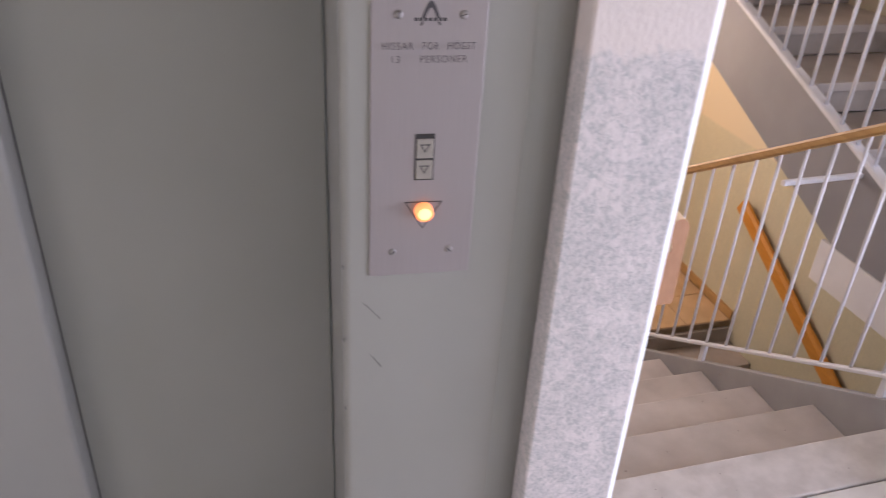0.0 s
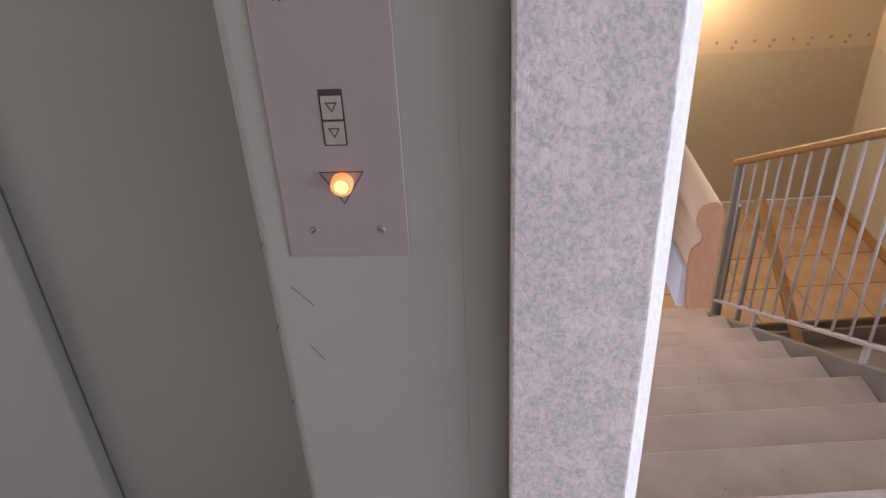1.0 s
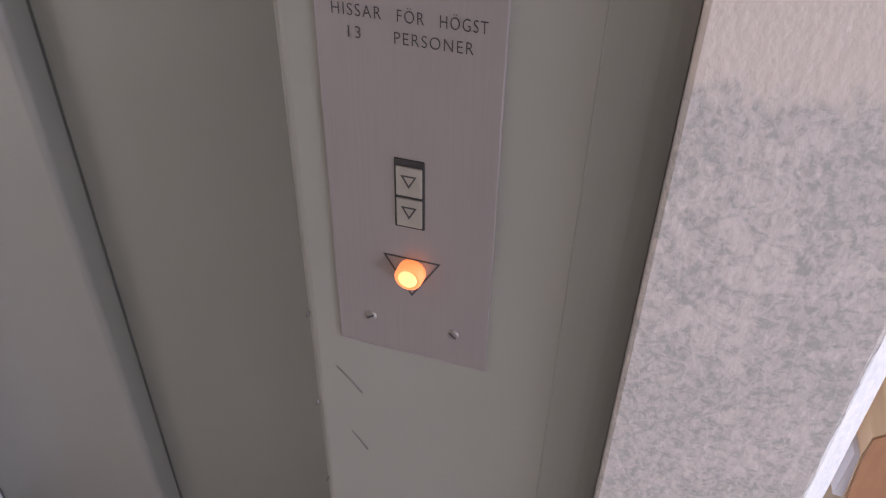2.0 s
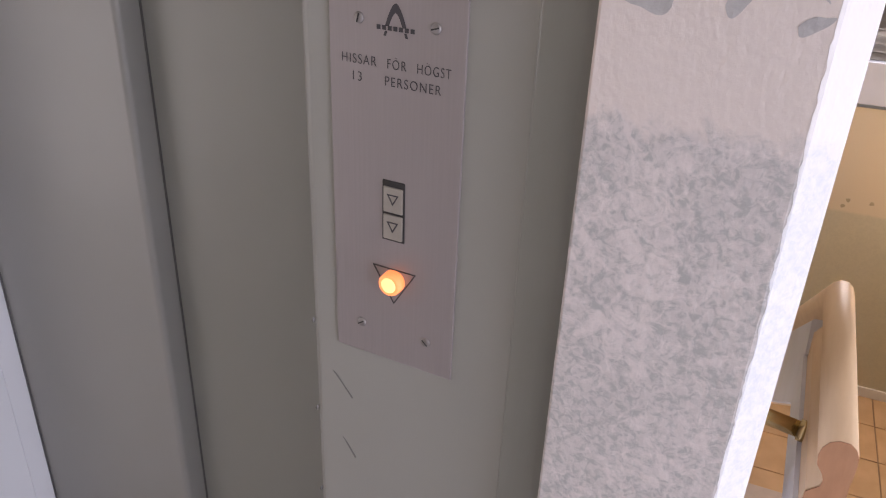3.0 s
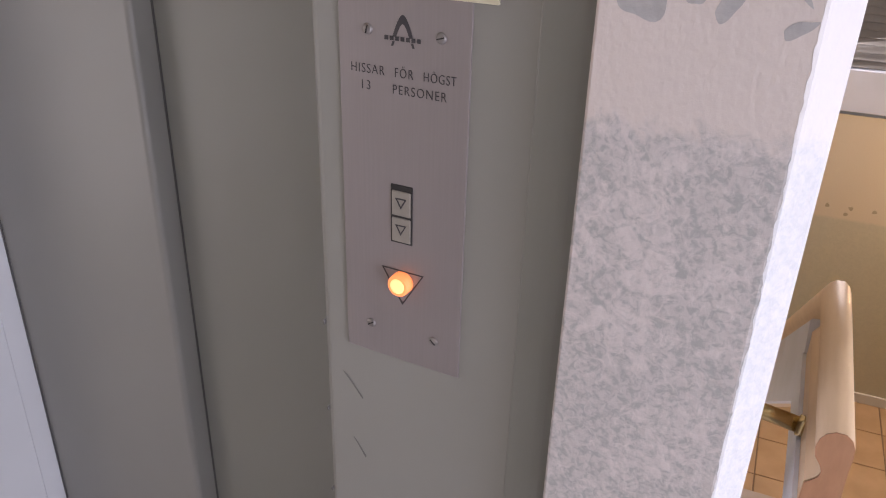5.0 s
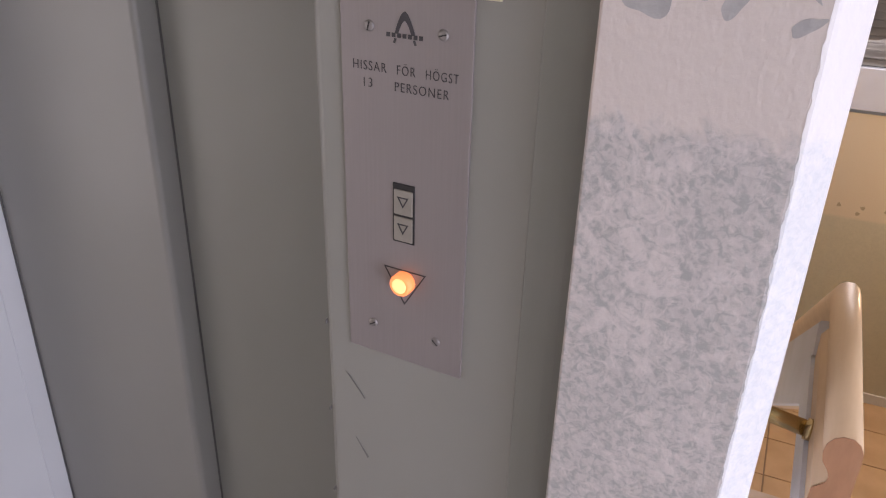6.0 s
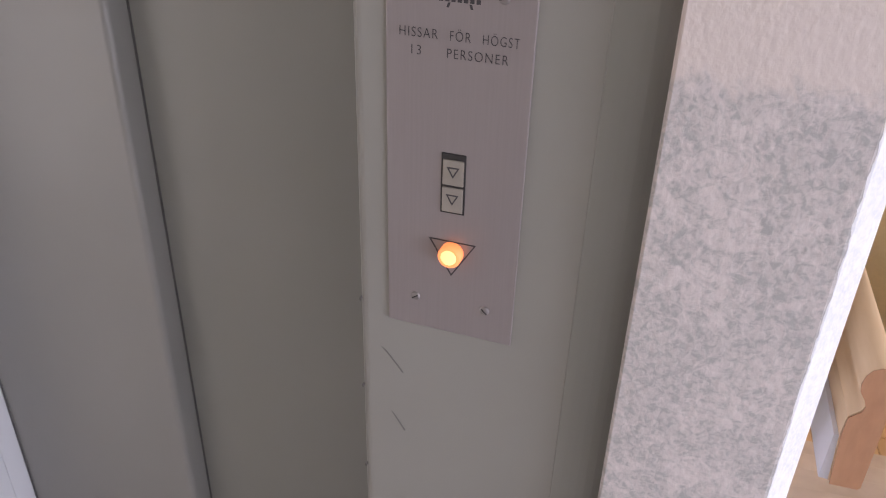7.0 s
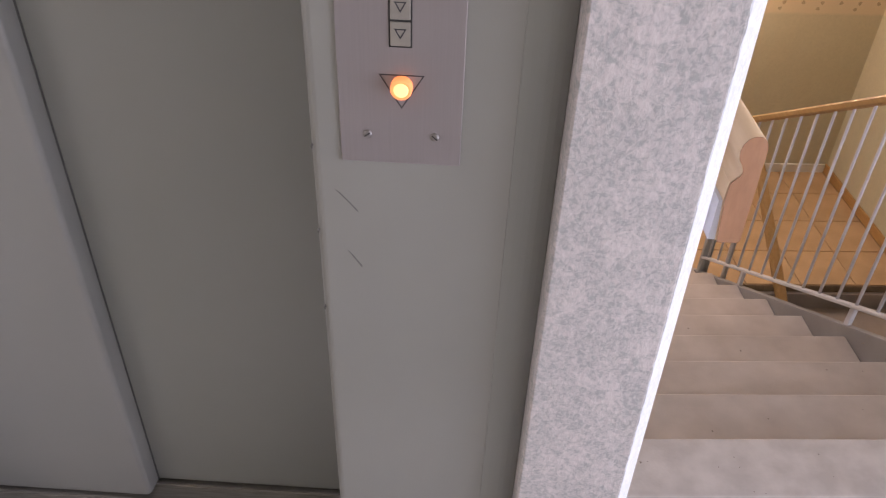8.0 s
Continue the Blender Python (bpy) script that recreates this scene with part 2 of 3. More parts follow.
def setting(name, bm, mat, label, category):
    return tagged(link(name, bm, mat), label, category, kind="structure")


# ---- the setting ----
RISE, GOING, EDGE, LOW = 0.17, 0.31, 0.428, -1.53
JAMB, SHAFT, SIDE, FAR = -0.0485, 0.40, 3.26, 4.30
FOOT = EDGE + 8 * GOING

axes["now"] = LIFT
wall_lift = setting("wall_lift", slab([(0.331, 0.22), (0.331, -0.0425), (0.3322, -0.0465), (0.3355, -0.0490), (0.5315, -0.0480), (0.5360, -0.0462), (0.5605, -0.0190), (0.5625, -0.0150), (0.5625, 0.22)], "z", -0.19, 3.15), PIER_PLASTER,
                    "pinkish grey plaster pier with a sponged grey dado beside the lift", "wall")


def corner_strip():
    """White paint wrapped round the pier's corner, its edge on the face brushed unevenly."""
    bm = bmesh.new()
    rng = random.Random(5)
    rest = [(0.5612, -0.0196), (0.5633, -0.0152), (0.5633, 0.221), (0.5595, 0.221)]

    def face(x):
        if x < 0.5315:
            return -0.0490 + 0.0010 * (x - 0.3355) / 0.196
        return -0.0480 + 0.4 * (x - 0.5315) if x < 0.5360 else -0.0462 + 1.110 * (x - 0.5360)

    rings, z, drift = [], -0.19, 0.0
    while z < 3.149:
        drift = 0.55 * drift + rng.uniform(-0.0012, 0.0012)
        wide = 0.0022 * min(max((z - 1.20) / 0.28, 0.0), 1.0)
        x = 0.5340 - wide + max(min(drift, 0.0016), -0.0016)
        line = [(x, face(x) + 0.0008)] + [(v, face(v) - 0.0005) for v in (x + 0.0004, max(0.5315, x + 0.0008), max(0.5360, x + 0.0012), 0.5430)] + rest
        rings.append([bm.verts.new((px, py, z)) for px, py in line])
        z += 0.006
    k = len(rings[0])
    for a, b in zip(rings, rings[1:]):
        for m in range(k - 1):
            bm.faces.new((a[m], a[m + 1], b[m + 1], b[m]))
    bmesh.ops.recalc_face_normals(bm, faces=bm.faces[:])
    return bm


piece("corner_strip", corner_strip(), CORNER_PAINT, wall_lift, "white painted corner of the pier")
axes["now"] = Matrix()
setting("wall_left_of_lift", solid(-2.2, 0.004, -0.2, -1.332, 0.22, 2.9), HALL_PLASTER, "sponged grey plaster wall beside the lift", "wall")
setting("wall_above_lift", solid(-1.332, 0.004, 2.251, 0.291, 0.22, 2.9), HALL_PLASTER, "plain plaster wall above the lift door", "wall")
bm = bmesh.new()
for y0, y1, z0, z1 in ((-2.8, -2.2, -0.2, 2.9), (-0.5, 0.50, -0.2, 2.9), (-2.2, -0.5, -0.2, 0.12), (-2.2, -0.5, 2.15, 2.9)):
    box(bm, 3.48, y0, z0, 3.68, y1, z1)
setting("wall_window", bm, HALL_PLASTER, "plaster wall with a window opening", "wall")
bm = bmesh.new()
for y0, y1, z0, z1 in ((-2.8, -2.0, 0, 2.9), (-0.5, 0.22, 0, 2.9), (-2.0, -0.5, 0, 0.10), (-2.0, -0.5, 2.05, 2.9)):
    box(bm, -2.4, y0, z0, -2.2, y1, z1)
setting("wall_west", bm, HALL_PLASTER, "plain plaster wall of the lift hall", "wall")
setting("wall_south", solid(-2.2, -2.8, 0, 3.48, -2.6, 2.9), HALL_PLASTER, "plain plaster wall of the lift hall", "wall")
setting("ceiling_hall", solid(-2.4, -2.8, 2.9, 3.68, 0.30, 3.1), HALL_CEILING, "plain cream ceiling of the lift hall", "ceiling")
window = tagged(new("window_1"), "white framed window with a pale pane", "window", kind="structure")
for y0, y1, z0, z1 in ((-2.2, -0.5, 0.12, 0.18), (-2.2, -0.5, 2.09, 2.15), (-2.2, -2.14, 0.18, 2.09), (-0.56, -0.5, 0.18, 2.09), (-1.38, -1.32, 0.18, 2.09)):
    part("window_frame", solid(3.54, y0, z0, 3.61, y1, z1, 0.004), RAIL_WHITE, window)
part("pane", solid(3.62, -2.2, 0.12, 3.63, -0.5, 2.15), SKY_PANE, window, "bright daylight pane")

# Assumed window out of view; its glowing pane is added to reflect in the door.
glazing = tagged(new("window_3"), "unseen tall pale window assumed at the end of the lift hall", "window", kind="structure")
for y0, y1, z0, z1 in ((-2.0, -0.5, 0.10, 0.18), (-2.0, -0.5, 1.97, 2.05), (-2.0, -1.94, 0.18, 1.97), (-0.56, -0.5, 0.18, 1.97)):
    part("window_frame", solid(-2.33, y0, z0, -2.26, y1, z1, 0.004), RAIL_WHITE, glazing)
part("pane", solid(-2.35, -2.0, 0.10, -2.34, -0.5, 2.05), DULL_PANE, glazing, "bright daylight pane")

# the stairwell
axes["now"] = STAIR
setting("wall_shaft", solid(0.20, 0.26, -3.1, SHAFT, FAR, 4.3), STAIR_PLASTER, "cream wall with a green dado beside the stairs", "wall")
bm = bmesh.new()
for x0, x1, z0, z1 in ((0.20, 0.44, -3.1, 4.3), (1.50, SIDE + 0.2, -3.1, 4.3), (0.44, 1.50, -3.1, 0.36), (0.44, 1.50, 1.95, 4.3)):
    box(bm, x0, FAR, z0, x1, FAR + 0.2, z1)
wall_back = setting("wall_back", bm, STAIR_PLASTER, "cream wall with a green dado behind the lower landing", "wall")
setting("wall_right", solid(SIDE, 0.10, -3.1, SIDE + 0.2, FAR, 4.3), STAIR_PLASTER, "cream wall with a green dado along the stairs", "wall")
setting("ceiling_stairs", solid(0.26, 0.20, 4.3, SIDE + 0.2, FAR + 0.2, 4.5), CEILING_PAINT, "plain white ceiling over the stairs", "ceiling")
setting("wall_over_hall", solid(0.26, 0.20, 2.9, SIDE + 0.2, 0.30, 4.3), CEILING_PAINT, "plain wall above the hall ceiling", "wall")
setting("wall_under_hall", solid(0.46, -0.50, -3.1, SIDE, -0.40, -0.22), STAIR_PLASTER, "plain wall under the lift hall floor", "wall")
setting("floor_bottom", solid(0.26, -0.50, -3.2, SIDE + 0.2, FAR + 0.2, -3.1), GROUT, "plain floor at the bottom of the stairwell", "floor")
floor = setting("floor", slab([(-2.4, -2.6), (3.6, -2.8), (3.6, -0.40), (1.82, -0.40), (1.82, 0.245), (0.40, 0.245), (0.28, 0.02), (-2.4, 0.22)], "z", -0.2, -0.008), GROUT,
                "tiled floor of the lift hall", "floor")
edge_strip = setting("floor_edge", solid(SHAFT, 0.248, -0.2, 1.786, EDGE, 0.001, 0.006), STRIP_STONE, "pale worn stone edge of the landing", "floor edge")
landing_low = setting("floor_lower", solid(SHAFT, FOOT, LOW - 0.18, SIDE, FAR, LOW - 0.008), GROUT, "yellow brown tiled floor of the lower landing", "floor")
landing_side = setting("floor_side", solid(2.45, -0.40, -0.18, SIDE, 1.55, 0.0), TERRAZZO, "grey stone floor beside the stairwell", "floor")
piece("fascia", solid(2.425, -0.40, -0.215, 2.449, 1.565, -0.004, 0.004), FASCIA_WHITE, landing_side, "white painted edge board")
for n, (x0, y0, x1, y1) in enumerate(((SHAFT, FAR - 0.018, SIDE - 0.02, FAR - 0.001), (SIDE - 0.018, FOOT, SIDE - 0.001, FAR))):
    setting("baseboard_%d" % (n + 1), solid(x0, y0, LOW, x1, y1, LOW + 0.07, 0.003), (CEILING_PAINT, OAK_RAIL)[n], "narrow skirting board along the landing wall", "skirting")

window_two = tagged(new("window_2"), "white framed stair window behind a grey slatted blind", "window", kind="structure")
part("window_frame", solid(0.44, FAR - 0.01, 0.38, 1.50, FAR + 0.05, 0.62, 0.004), COOL_WHITE, window_two, "white lower board")
for i in range(32):
    z = 0.632 + i * 0.042
    part("slat", slab([(FAR + 0.005, z), (FAR + 0.010, z - 0.003), (FAR + 0.030, z + 0.042), (FAR + 0.026, z + 0.046)], "x", 0.442, 1.498), BLIND, window_two)
part("pane", solid(0.44, FAR + 0.06, 0.62, 1.50, FAR + 0.07, 1.95), SHADED_PANE, window_two, "pale daylight pane")
axes["now"] = Matrix()

# ---- lift front ----
lift = thing("lift_front", (-0.5, 0.1, 0), "grey painted steel lift front with a closed two leaf sliding door", "lift")
J = JAMB * 0.88
SINK, REVEAL, LEAF, BACK_LEAF = -0.030, -1.015, 0.194, 0.2416
bm = slab([(J, 0.27), (J, 0.013), (J + 0.0012, 0.0075), (J + 0.0042, 0.0032), (J + 0.0085, 0.0008), (J + 0.0130, 0.0), (0.2277, 0.0), (0.2286, 0.0006), (0.2286, 0.27)], "z", SINK, 2.25)
piece("jamb", bm, LIFT_PAINT, lift, "grey painted steel jamb carrying the call plate")
# Bends back and takes the greenish tint, drawing in the shade beside the pier.
bm = slab([(0.2286, 0.27), (0.2286, 0.0006), (0.2300, 0.0002), (0.2400, 0.0007), (0.2500, 0.0017), (0.2600, 0.0032), (0.2700, 0.0054), (0.2800, 0.0085), (0.2905, 0.0130), (0.2905, 0.27)], "z", SINK, 2.25)
piece("cover_strip", bm, SHADE_TINT_PAINT, lift, "narrow steel strip closing the joint to the plaster")
bm = slab([(-1.330, 0.27), (-1.330, 0.0), (REVEAL - 0.006, 0.0), (REVEAL - 0.0015, 0.0015), (REVEAL, 0.006), (REVEAL, 0.1420), (REVEAL - 0.0015, 0.1428), (REVEAL - 0.0015, 0.27)], "z", SINK, 2.25)
piece("jamb", bm, LIT_JAMB_PAINT, lift, "grey painted steel jamb with daylight lightened into its colour")
piece("stop_strip", slab([(REVEAL - 0.0025, 0.1440), (REVEAL + 0.0006, 0.1448), (REVEAL + 0.0006, 0.1895), (REVEAL - 0.0025, 0.1900)], "z", SINK, 2.079), LIT_JAMB_PAINT, lift, "strip along the reveal, lightened like the jamb")
piece("lintel", solid(REVEAL + 0.001, 0.02, 2.08, J - 0.001, 0.27, 2.249, 0.004), LIFT_PAINT, lift)
fold = [(-0.5400 - 0.012 + 0.012 * math.sin(a), LEAF + 0.012 - 0.012 * math.cos(a)) for a in [math.pi * i / 16 for i in range(9)]]
left_leaf = slab([(REVEAL + 0.003, LEAF + 0.030), (REVEAL + 0.003, LEAF)] + fold + [(-0.5367, BACK_LEAF - 0.003), (-0.5600, BACK_LEAF - 0.003), (-0.5600, LEAF + 0.030)], "z", SINK + 0.008, 2.079)
piece("door_leaf", left_leaf, DOOR_PAINT, lift, "grey painted leaf with a folded edge")
piece("door_leaf", solid(-0.62, BACK_LEAF, SINK + 0.008, J - 0.0025, BACK_LEAF + 0.026, 2.079, 0.003), SHADE_TINT_PAINT, lift, "grey painted leaf set further back")
# Near-black sheet added in place of the unlit shaft behind the leaves.
piece("dark_backing", solid(REVEAL + 0.001, 0.275, SINK, J - 0.001, 0.285, 2.079), DARK, lift, "dark space behind the leaves")
# Two thin dark strips added to draw the shaded gaps at the leaf edges.
piece("gap_shade", solid(-0.5364, BACK_LEAF - 0.0045, SINK + 0.010, -0.5342, BACK_LEAF - 0.0003, 2.078, 0.0008), GAP_SHADE, lift, "thin dark strip drawing the shaded gap between the leaves")
piece("gap_shade", solid(REVEAL + 0.0008, 0.1895, SINK + 0.010, REVEAL + 0.0036, LEAF - 0.0003, 2.078, 0.0008), GAP_SHADE, lift, "thin dark strip drawing the shaded gap beside the reveal")
sill = piece("sill", solid(REVEAL + 0.001, 0.004, SINK - 0.05, J - 0.0005, 0.274, SINK, 0.002), ALU, lift, "worn metal threshold")
for y0 in (0.120, 0.150, 0.180, 0.228):
    piece("track", solid(REVEAL + 0.002, y0, SINK, J - 0.002, y0 + 0.006, SINK + 0.006), ALU, sill)

# ---- call plate ----
axes["now"] = LIFT
PX, PZ, PW, PH = 0.0, 1.005, 0.18, 0.53
plate = thing("call_plate", (0.09, -0.003, 1.005), "brushed grey metal lift call plate screwed to the jamb", "call panel")
piece("plate", solid(PX, -0.0035, PZ, PX + PW, 0.0005, PZ + PH, 0.0012), PLATE_METAL, plate)


def lettering(body, size, x, z, parent, width):
    """Engraved words, drawn to a given width and set flat on the plate."""
    c = bpy.data.curves.new("words", "FONT")
    c.body, c.size, c.extrude, c.offset, c.align_x, c.space_character = body, size, 0.0002, -0.00022, "LEFT", 1.2
    tmp = new("words", c)
    bpy.context.view_layer.update()
    me = bpy.data.meshes.new_from_object(tmp.evaluated_get(bpy.context.evaluated_depsgraph_get()))
    bpy.data.objects.remove(tmp)
    wide = max(v.co.x for v in me.vertices) - min(v.co.x for v in me.vertices)
    low = min(v.co.x for v in me.vertices)
    for v in me.vertices:
        v.co = LIFT @ Vector((x + (v.co.x - low) * width / wide, -0.0039 - v.co.z, z + v.co.y))
    me.materials.clear()
    me.materials.append(INK)
    ob = new("lettering", me)
    ob.parent = parent
    ob.matrix_parent_inverse = parent.matrix_world.inverted()
    return tagged(ob, "dark engraved words reading " + body.lower())


for body, x, z, wide in (("HISSAR", 0.0175, 1.411, 0.0475), ("FÖR", 0.0800, 1.411, 0.0250), ("HÖGST", 0.1195, 1.411, 0.0430), ("13", 0.0325, 1.3905, 0.0120), ("PERSONER", 0.0770, 1.3905, 0.0735)):
    lettering(body, 0.0165, x, z, plate, wide)

# maker's mark: an arch with a row of bars and two feet
outer = [(0.0905 + 0.0138 * u, 1.459 + 0.0260 * (1 - abs(u) ** 1.7)) for u in [i / 10 - 1 for i in range(21)]]
inner = [(0.0905 + 0.0090 * u, 1.459 + 0.0155 * (1 - abs(u) ** 1.7)) for u in [1 - i / 10 for i in range(21)]]
piece("mark_arch", slab(outer + inner, "y", -0.0041, -0.0036), INK, plate, "dark arch of the maker's mark")
for i in range(7):
    piece("mark_bar", solid(0.0655 + i * 0.0074, -0.0041, 1.4545, 0.0704 + i * 0.0074, -0.0036, 1.4595), INK, plate)
for s in (-1, 1):
    piece("mark_foot", slab([(0.0905 + s * 0.0130, 1.4480), (0.0905 + s * 0.0160, 1.4480), (0.0905 + s * 0.0140, 1.4535), (0.0905 + s * 0.0112, 1.4535)], "y", -0.0041, -0.0036), INK, plate)


def screw(x, z, turn):
    bm = bmesh.new()
    prof = [(0.0001, -0.0062), (0.0040, -0.0060), (0.0062, -0.0050), (0.0070, -0.0036), (0.0070, -0.003)]
    rings = [[bm.verts.new((x + r * math.cos(2 * math.pi * i / 18), y, z + r * math.sin(2 * math.pi * i / 18))) for i in range(18)] for r, y in prof]
    for a, b in zip(rings, rings[1:]):
        for i in range(18):
            bm.faces.new((a[i], a[(i + 1) % 18], b[(i + 1) % 18], b[i])).smooth = True
    bm.faces.new(rings[0])
    bmesh.ops.recalc_face_normals(bm, faces=bm.faces[:])
    s = piece("screw", bm, STEEL, plate, "small metal screw")
    c, d = math.cos(turn), math.sin(turn)
    piece("slot", slab([(x + 0.0052 * c - 0.0008 * d, z + 0.0052 * d + 0.0008 * c), (x - 0.0052 * c - 0.0008 * d, z - 0.0052 * d + 0.0008 * c),
                        (x - 0.0052 * c + 0.0008 * d, z - 0.0052 * d - 0.0008 * c), (x + 0.0052 * c + 0.0008 * d, z + 0.0052 * d - 0.0008 * c)], "y", -0.0066, -0.0058), DARK, s)


for x, z, a in ((0.0405, 1.053, 0.6), (0.1405, 1.053, 2.4), (0.0415, 1.464, 1.3), (0.1415, 1.464, 0.3)):
    screw(x, z, a)


def triangle_outline(x, z, half, drop, wide, y0, y1):
    """A thin triangle line pointing down, its top edge at height z."""
    def tri(g):
        return [Vector((x - half + 1.75 * g, z - g)), Vector((x + half - 1.75 * g, z - g)), Vector((x, z - drop + 2.05 * g))]
    bm = bmesh.new()
    o, i = tri(0), tri(wide)
    lay = [[bm.verts.new((p.x, y, p.y)) for p in ring] for y in (y0, y1) for ring in (o, i)]
    for k in range(3):
        j = (k + 1) % 3
        bm.faces.new((lay[0][k], lay[0][j], lay[1][j], lay[1][k]))
        bm.faces.new((lay[0][k], lay[2][k], lay[2][j], lay[0][j]))
        bm.faces.new((lay[1][k], lay[1][j], lay[3][j], lay[3][k]))
    bmesh.ops.recalc_face_normals(bm, faces=bm.faces[:])
    return bm


piece("triangle_line", triangle_outline(0.0915, 1.1500, 0.0325, 0.0530, 0.0016, -0.0041, -0.0034), INK, plate, "thin dark engraved triangle")

# two arrow lights in one dark frame
holder = piece("light_frame", solid(0.0738, -0.0048, 1.1905, 0.1062, -0.003, 1.2730, 0.001), DARK, plate, "dark frame of the two arrow lights")
for z0 in (1.1930, 1.2305):
    lens = piece("arrow_light", solid(0.0760, -0.0064, z0, 0.1040, -0.004, z0 + 0.0345, 0.0014), LENS_PALE, plate, "pale unlit arrow light")
    piece("arrow", triangle_outline(0.0900, z0 + 0.0250, 0.0085, 0.0150, 0.0017, -0.0068, -0.0063), INK, lens)

# lit push button
BX, BZ = 0.0920, 1.1330
button = piece("push_button", rod((BX, -0.003, BZ), (BX, -0.0165, BZ), 0.0158, 28), BUTTON_GLOW, plate, "round push button glowing orange")


def dome(profile):
    bm = bmesh.new()
    rings = [[bm.verts.new((BX + r * math.cos(2 * math.pi * i / 28), y, BZ + r * math.sin(2 * math.pi * i / 28))) for i in range(28)] for r, y in profile]
    for a, b in zip(rings, rings[1:]):
        for i in range(28):
            bm.faces.new((a[i], a[(i + 1) % 28], b[(i + 1) % 28], b[i])).smooth = True
    bm.faces.new(rings[-1])
    bmesh.ops.recalc_face_normals(bm, faces=bm.faces[:])
    return bm


piece("rim", dome(((0.0157, -0.0164), (0.0150, -0.0182), (0.0132, -0.0190), (0.0110, -0.0192), (0.0100, -0.0180))), BUTTON_GLOW, button, "orange rim of the button")
piece("cap", dome(((0.0108, -0.0185), (0.0106, -0.0194), (0.0080, -0.0200), (0.004, -0.0203), (0.0005, -0.0204))), BUTTON_CORE, button, "bright yellow orange button face")

# scratches on the jamb paint
piece("scratch", slab([(-0.013, 0.949), (-0.006, 0.944), (0.0215, 0.911), (0.020, 0.9095), (0.004, 0.930)], "y", -0.0012, -0.0004), SCRATCH, lift, "thin dark scratch in the paint")
piece("scratch", slab([(0.002, 0.830), (0.009, 0.822), (0.0250, 0.7990), (0.0235, 0.7960), (0.014, 0.811)], "y", -0.0012, -0.0004), SCRATCH, lift, "thin dark scratch in the paint")
for x, z in ((JAMB + 0.004, 1.025), (JAMB + 0.004, 0.866), (JAMB + 0.005, 0.70)):
    piece("chip", slab([(x - 0.003, z), (x - 0.001, z + 0.004), (x + 0.0005, z), (x - 0.001, z - 0.005)], "y", -0.0011, 0.004), SCRATCH, lift, "small chip in the paint")

# ---- notice above the plate ----
notice = thing("notice", (0.09, -0.005, 1.508), "cream framed notice with dark panels above the call plate", "notice")
piece("board", solid(-0.033, -0.0085, 1.508, 0.213, -0.0042, 1.78, 0.001), SIGN_CREAM, notice)
for x0, x1 in ((-0.022, 0.084), (0.098, 0.201)):
    piece("dark_panel", solid(x0, -0.0093, 1.525, x1, -0.0083, 1.765), DARK, notice)
for x0, x1 in ((-0.020, 0.012), (0.152, 0.180)):
    piece("print_bar", solid(x0, -0.0093, 1.5135, x1, -0.0083, 1.5185), INK, notice)
piece("print_bar", solid(0.185, -0.0093, 1.5125, 0.199, -0.0083, 1.5190), STEEL, notice)


# ---- painted leaves on the pier ----
def leaf(x, z, long, wide, turn, back=False):
    pts = []
    for i in range(36):
        a = 2 * math.pi * i / 36
        k = 1 + 0.10 * math.sin(3 * a + x * 90) + 0.05 * math.sin(5 * a + z * 50)
        u, w = long * 0.5 * math.cos(a) * k, wide * 0.5 * math.sin(a) * k * (1.15 - 0.35 * math.cos(a))
        pts.append((x + u * math.cos(turn) - w * math.sin(turn), z + u * math.sin(turn) + w * math.cos(turn)))
    return pts


def pier_y(x):
    return -0.0490 + 0.0010 * (x - 0.3355) / 0.1965


for k, (x, z, lo, wi, a) in enumerate(((0.3770, 1.546, 0.060, 0.040, 1.5), (0.3545, 1.561, 0.054, 0.028, 1.25), (0.3930, 1.566, 0.048, 0.026, 1.85), (0.374, 1.588, 0.060, 0.046, 0.2), (0.4275, 1.556, 0.046, 0.0165, 1.45),
                                       (0.4570, 1.5395, 0.040, 0.0145, 0.95), (0.4886, 1.5740, 0.052, 0.022, -0.1), (0.5170, 1.5225, 0.030, 0.0105, 0.48), (0.5180, 1.5470, 0.016, 0.004, -0.8))):
    y = pier_y(x) - 0.00004 * k
    piece("painted_leaf", slab(leaf(x, z, lo, wi, a), "y", y - 0.0002, y + 0.0004), LEAF_GREY, wall_lift, "grey stencilled leaf")

axes["now"] = STAIR
# stencilled border on the back wall of the lower landing
for i in range(21):
    x = 0.60 + i * 0.13
    piece("painted_dot", slab(leaf(x, -0.205, 0.028, 0.020, i * 0.9), "y", FAR - 0.0025, FAR - 0.0005), BORDER_INK, wall_back)
    if i % 2:
        piece("painted_dot", slab(leaf(x - 0.02, -0.247, 0.026, 0.020, i * 1.3), "y", FAR - 0.0025, FAR - 0.0005), BORDER_INK, wall_back)

# ---- stairs ----
stairs = thing("staircase_down", (1.1, 1.6, -1.5), "worn grey stone stairs leading down beside the lift", "staircase")
for i in range(1, 9):
    y, z = EDGE + (i - 1) * GOING, -i * RISE
    step = piece("step", solid(SHAFT + 0.001, y - 0.012, z - 0.05, 1.786, y + GOING, z, 0.006), LIT_TREAD, stairs)
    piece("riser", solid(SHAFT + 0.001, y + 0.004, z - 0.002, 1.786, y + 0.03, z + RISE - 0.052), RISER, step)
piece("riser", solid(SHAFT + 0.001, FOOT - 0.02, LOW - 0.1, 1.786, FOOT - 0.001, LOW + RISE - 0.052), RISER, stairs)


